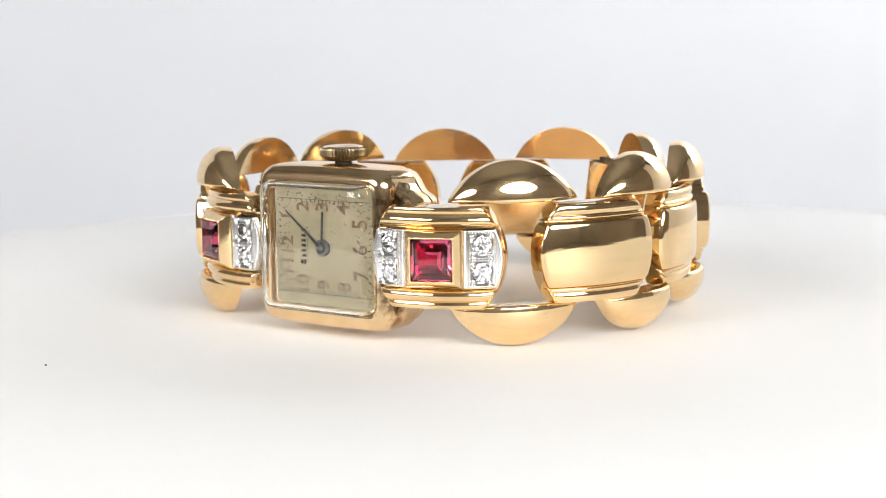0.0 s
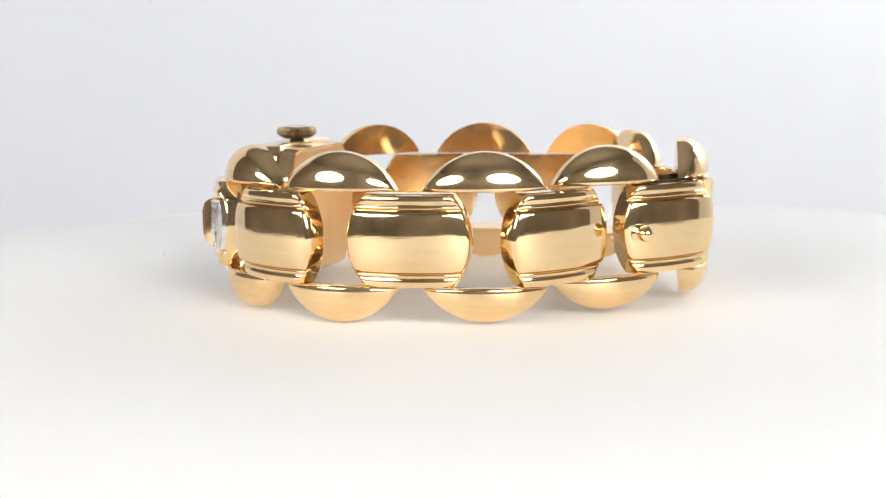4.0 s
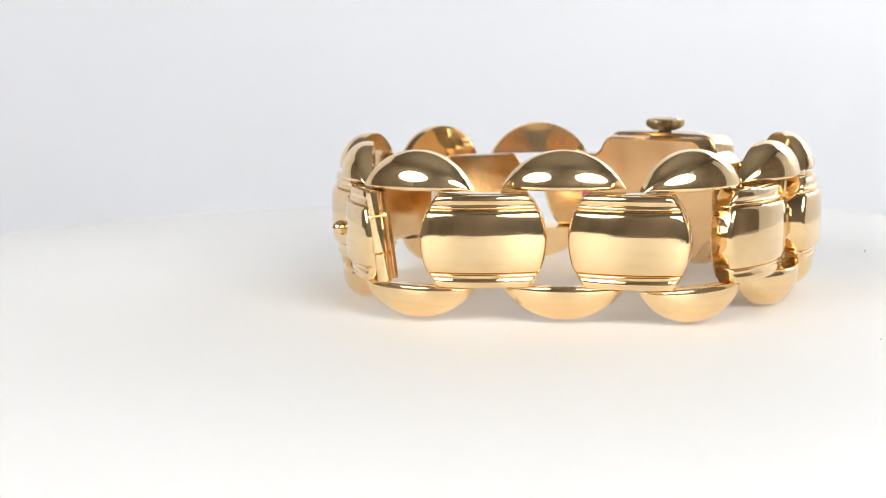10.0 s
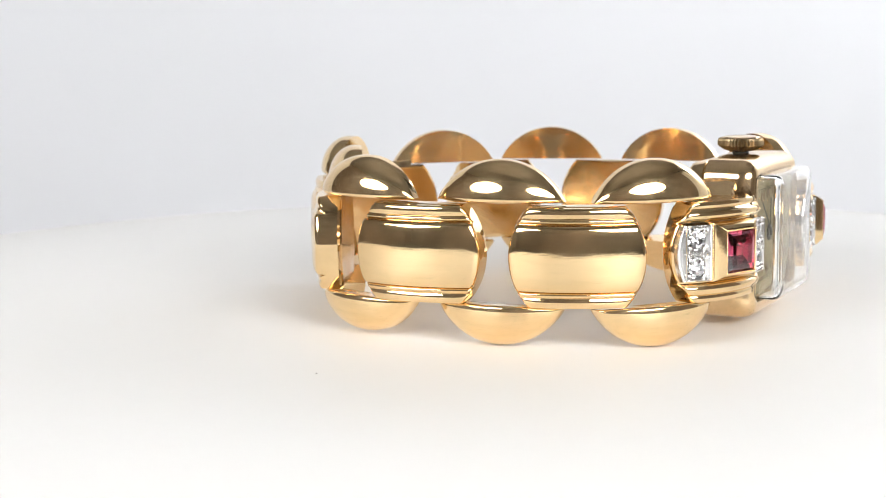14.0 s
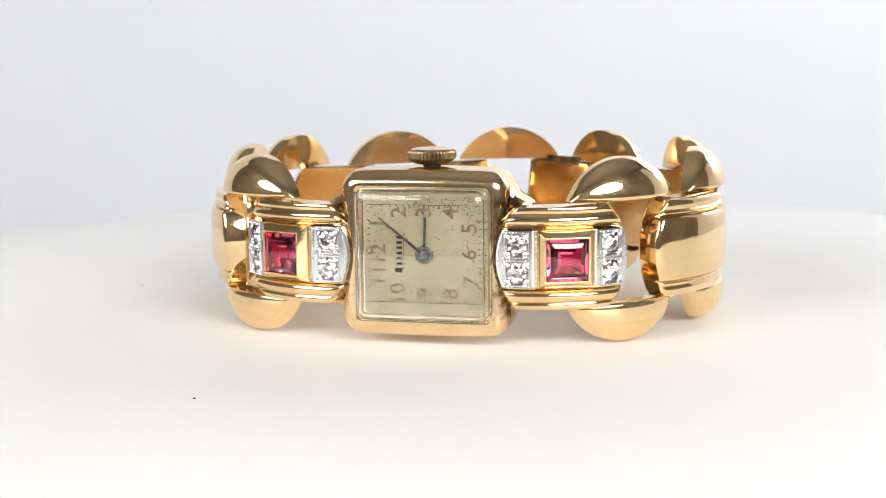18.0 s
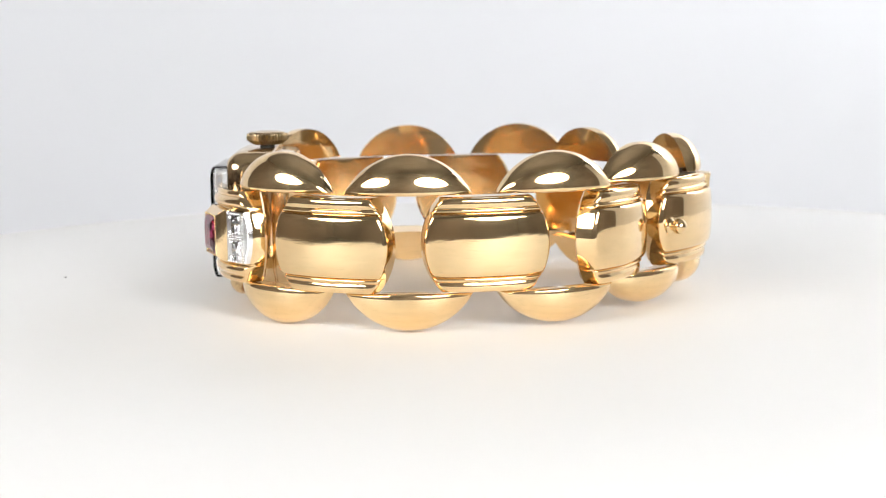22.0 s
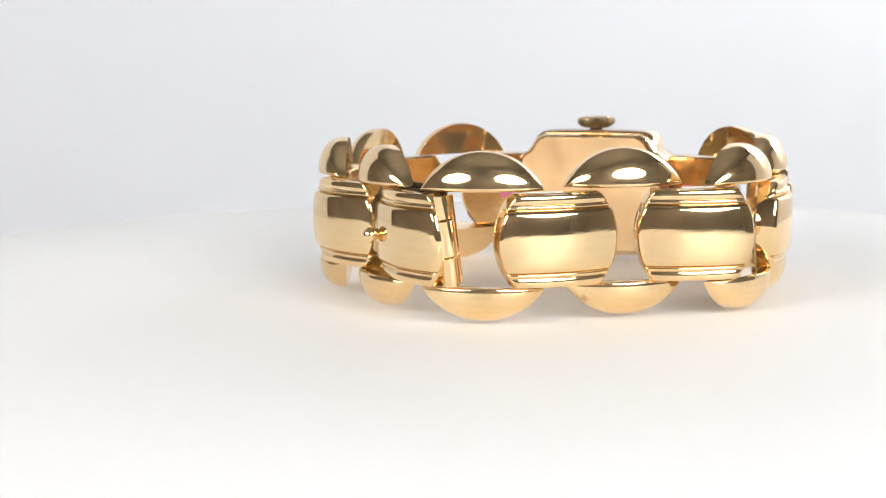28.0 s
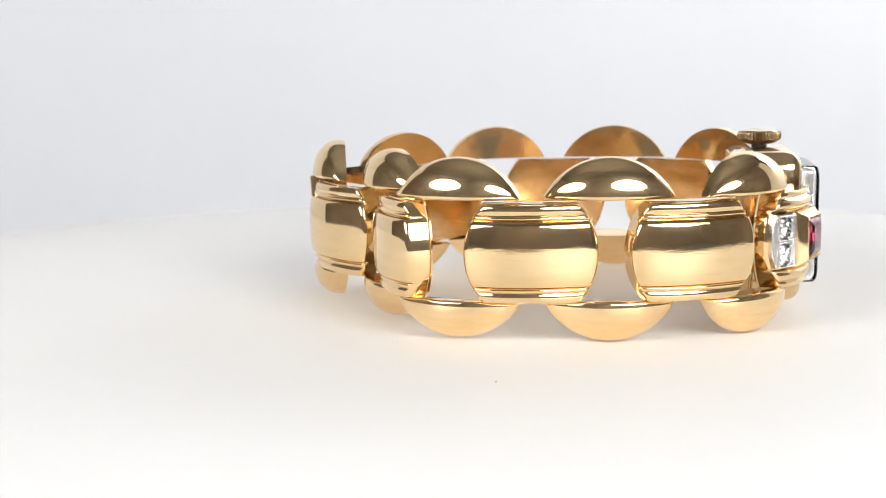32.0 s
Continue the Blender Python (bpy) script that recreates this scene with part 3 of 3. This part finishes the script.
def numeral(text, x, z, size, dial):
    cu = bpy.data.curves.new("numeral", "FONT")
    cu.body, cu.size, cu.extrude, cu.offset = text, 1.0, 0.02, 0.012
    tmp = bpy.data.objects.new("numeral", cu)
    me = bpy.data.meshes.new_from_object(tmp)
    bpy.data.objects.remove(tmp)
    n = len(me.vertices)
    co = np.empty(n * 3)
    me.vertices.foreach_get("co", co)
    co = co.reshape(-1, 3)
    co[:, :2] -= (co[:, :2].max(0) + co[:, :2].min(0)) / 2
    co[:, :2] *= size / (co[:, 1].max() - co[:, 1].min())
    me.vertices.foreach_set("co", (co * MM).ravel())
    me.materials.clear()
    me.materials.append(NUMERAL)
    m = Matrix.Translation((x * MM, (DIAL_Y - 0.025) * MM, z * MM)) @ TURN
    put("numeral", me, dial, m)


def flat_bar(bm, x0, z0, x1, z1, half0, half1, y0, y1):
    """A tapered flat bar on the dial from one point to another."""
    d = Vector((x1 - x0, z1 - z0)).normalized()
    s = Vector((-d.y, d.x))
    pts = [(x0 + s.x * half0, z0 + s.y * half0), (x1 + s.x * half1, z1 + s.y * half1), (x1 - s.x * half1, z1 - s.y * half1), (x0 - s.x * half0, z0 - s.y * half0)]
    return loft(bm, [[(x, y, z) for x, z in pts] for y in (y0, y1)])


def build_dial(dial):
    y = DIAL_Y
    for text, x, z, size in (("12", -5.1, 0.1, 1.3), ("1", -5.15, 3.2, 1.25), ("2", -2.8, 4.4, 1.3), ("3", -0.05, 4.45, 1.3), ("4", 2.82, 4.35, 1.3), ("5", 4.85, 2.8, 1.3),
                             ("6", 4.8, 0.05, 1.25), ("7", 4.95, -2.75, 1.3), ("8", 2.75, -4.15, 1.3), ("9", -0.05, -4.15, 1.3), ("10", -3.0, -4.1, 1.3), ("11", -5.1, -2.35, 1.3)):
        numeral(text, x, z, size * 1.3, dial)
    # minute track
    for k in range(60):
        a = radians(6 * k)
        cx, cz = -math.cos(a), math.sin(a)
        t = min(6.25 / max(1e-6, abs(cx)), 5.2 / max(1e-6, abs(cz)))
        x, z = cx * t, cz * t
        ln = 0.5 if k % 5 == 0 else 0.34
        bm = flat_bar(bmesh.new(), x, z, x - cx * ln, z - cz * ln, 0.06 if k % 5 == 0 else 0.042, 0.05 if k % 5 == 0 else 0.036, y - 0.004, y - 0.02)
        part("minute_mark", bm, INK, dial, smooth=0)
    bm = bmesh.new()
    for s in (-1, 1):
        flat_bar(bm, -6.25, 5.2 * s, 6.25, 5.2 * s, 0.025, 0.025, y - 0.004, y - 0.014)
    part("track_line", bm, INK, dial, smooth=0)
    # maker's mark as plain bars, underlined
    for k in range(7):
        z = -1.75 + 0.56 * k + (0.15 if k else 0.0)
        big = 0.18 if k == 0 else 0.0
        bm = flat_bar(bmesh.new(), -2.45, z, -3.05 - big, z, 0.17 + big * 0.5, 0.13 + big * 0.5, y - 0.004, y - 0.02)
        part("mark_bar", bm, INK, dial, smooth=0)
    part("mark_underline", flat_bar(bmesh.new(), -2.25, -1.3, -2.25, 1.75, 0.03, 0.03, y - 0.004, y - 0.016), INK, dial, smooth=0)
    # age specks, denser towards the rim
    bm = bmesh.new()
    rng = random.Random(5)
    for k in range(420):
        u = rng.random() ** 0.45
        x, z = 6.5 * (1 - 0.5 * (1 - u)) * rng.choice((-1, 1)), rng.uniform(-6.2, 6.2)
        if k % 2:
            x, z = rng.uniform(-6.4, 6.4), 6.0 * (1 - 0.4 * (1 - u)) * (1 if rng.random() < 0.75 else -1)
        if k > 370:
            x, z = rng.uniform(-5, 6), rng.uniform(-4, 4)
        r = rng.uniform(0.03, 0.1)
        n = 6
        pts = [(x + r * rng.uniform(0.7, 1.3) * math.cos(6.283 * i / n), z + r * rng.uniform(0.7, 1.3) * math.sin(6.283 * i / n)) for i in range(n)]
        loft(bm, [[(px, q, pz) for px, pz in pts] for q in (y - 0.002, y - 0.008)])
    tagged(part("age_specks", bm, SPECK, dial, smooth=0), kind="stuff")
    # pointers and their hub
    hub = part("hand_hub", turned(bmesh.new(), [(0.95, 0.1), (0.95, 0.3), (0.8, 0.42), (0.62, 0.42), (0.55, 0.36), (0.4, 0.36), (0.36, 0.6), (0.15, 0.66)], 28, "y"), HUB, dial, "round grey steel hand hub", at(0, y, 0))
    part("hour_hand", flat_bar(bmesh.new(), 0, 0.3, 0.2, 3.95, 0.12, 0.14, -0.32, -0.38), STEEL, hub, smooth=0)
    part("minute_hand", flat_bar(bmesh.new(), -0.3, 0.24, -4.85, 3.88, 0.16, 0.08, -0.48, -0.54), STEEL, hub, smooth=0)
    part("small_hand", flat_bar(bmesh.new(), 0.5, 0.15, 1.6, 0.55, 0.03, 0.015, -0.22, -0.25), STEEL, hub, smooth=0)


def build_crown():
    bm = bmesh.new()
    turned(bm, [(1.5, 0.5), (1.9, 0.62), (2.4, 0.95), (2.6, 1.12), (2.62, 1.2), (2.62, 1.7), (2.52, 1.9), (2.3, 2.0)], 84, "z", 0.2, 42)
    crown = part("crown", bm, CROWN_METAL, head, "fluted brass winding crown", at(0, 2.6, 8.75), smooth=10)
    bm = bmesh.new()
    turned(bm, [(2.25, 1.95), (2.1, 2.1), (1.4, 2.22), (0.3, 2.26)], 48)
    part("crown_cap", bm, GOLD_WORN, crown, "smooth worn crown top")
    part("crown_stem", turned(bmesh.new(), [(1.1, -1.0), (1.1, -0.1), (0.8, 0.6)], 24), STEEL, crown)


build_dial(build_head())
build_crown()

# ---- dust on the turntable ----
specks = []
for x, y, r in ((-47.2, -42.0, 0.14), (-43.5, 24.0, 0.09)):
    bm = bmesh.new()
    sphere(bm, (x, y, r * 0.5), r, 8)
    for v in bm.verts:
        v.co.z = max(0.0, r * 0.5 + (v.co.z - r * 0.5) * 0.5)
    ob = put("dust_speck", mesh_of("dust_speck", bm, SPECK))
    specks.append(tagged(ob, "tiny dark dust speck on the white turntable", "dust speck", group="dust specks"))


def motions():
    """The turntable and what stands on it turn clockwise, seen from above, at an even pace."""
    rows = [(float(t), pose(0, 0, 0, 0, 0, -360.0 * t / PERIOD)) for t in range(33)]
    for thing in (turntable, watch, *specks):
        walk(thing, rows)


motions()
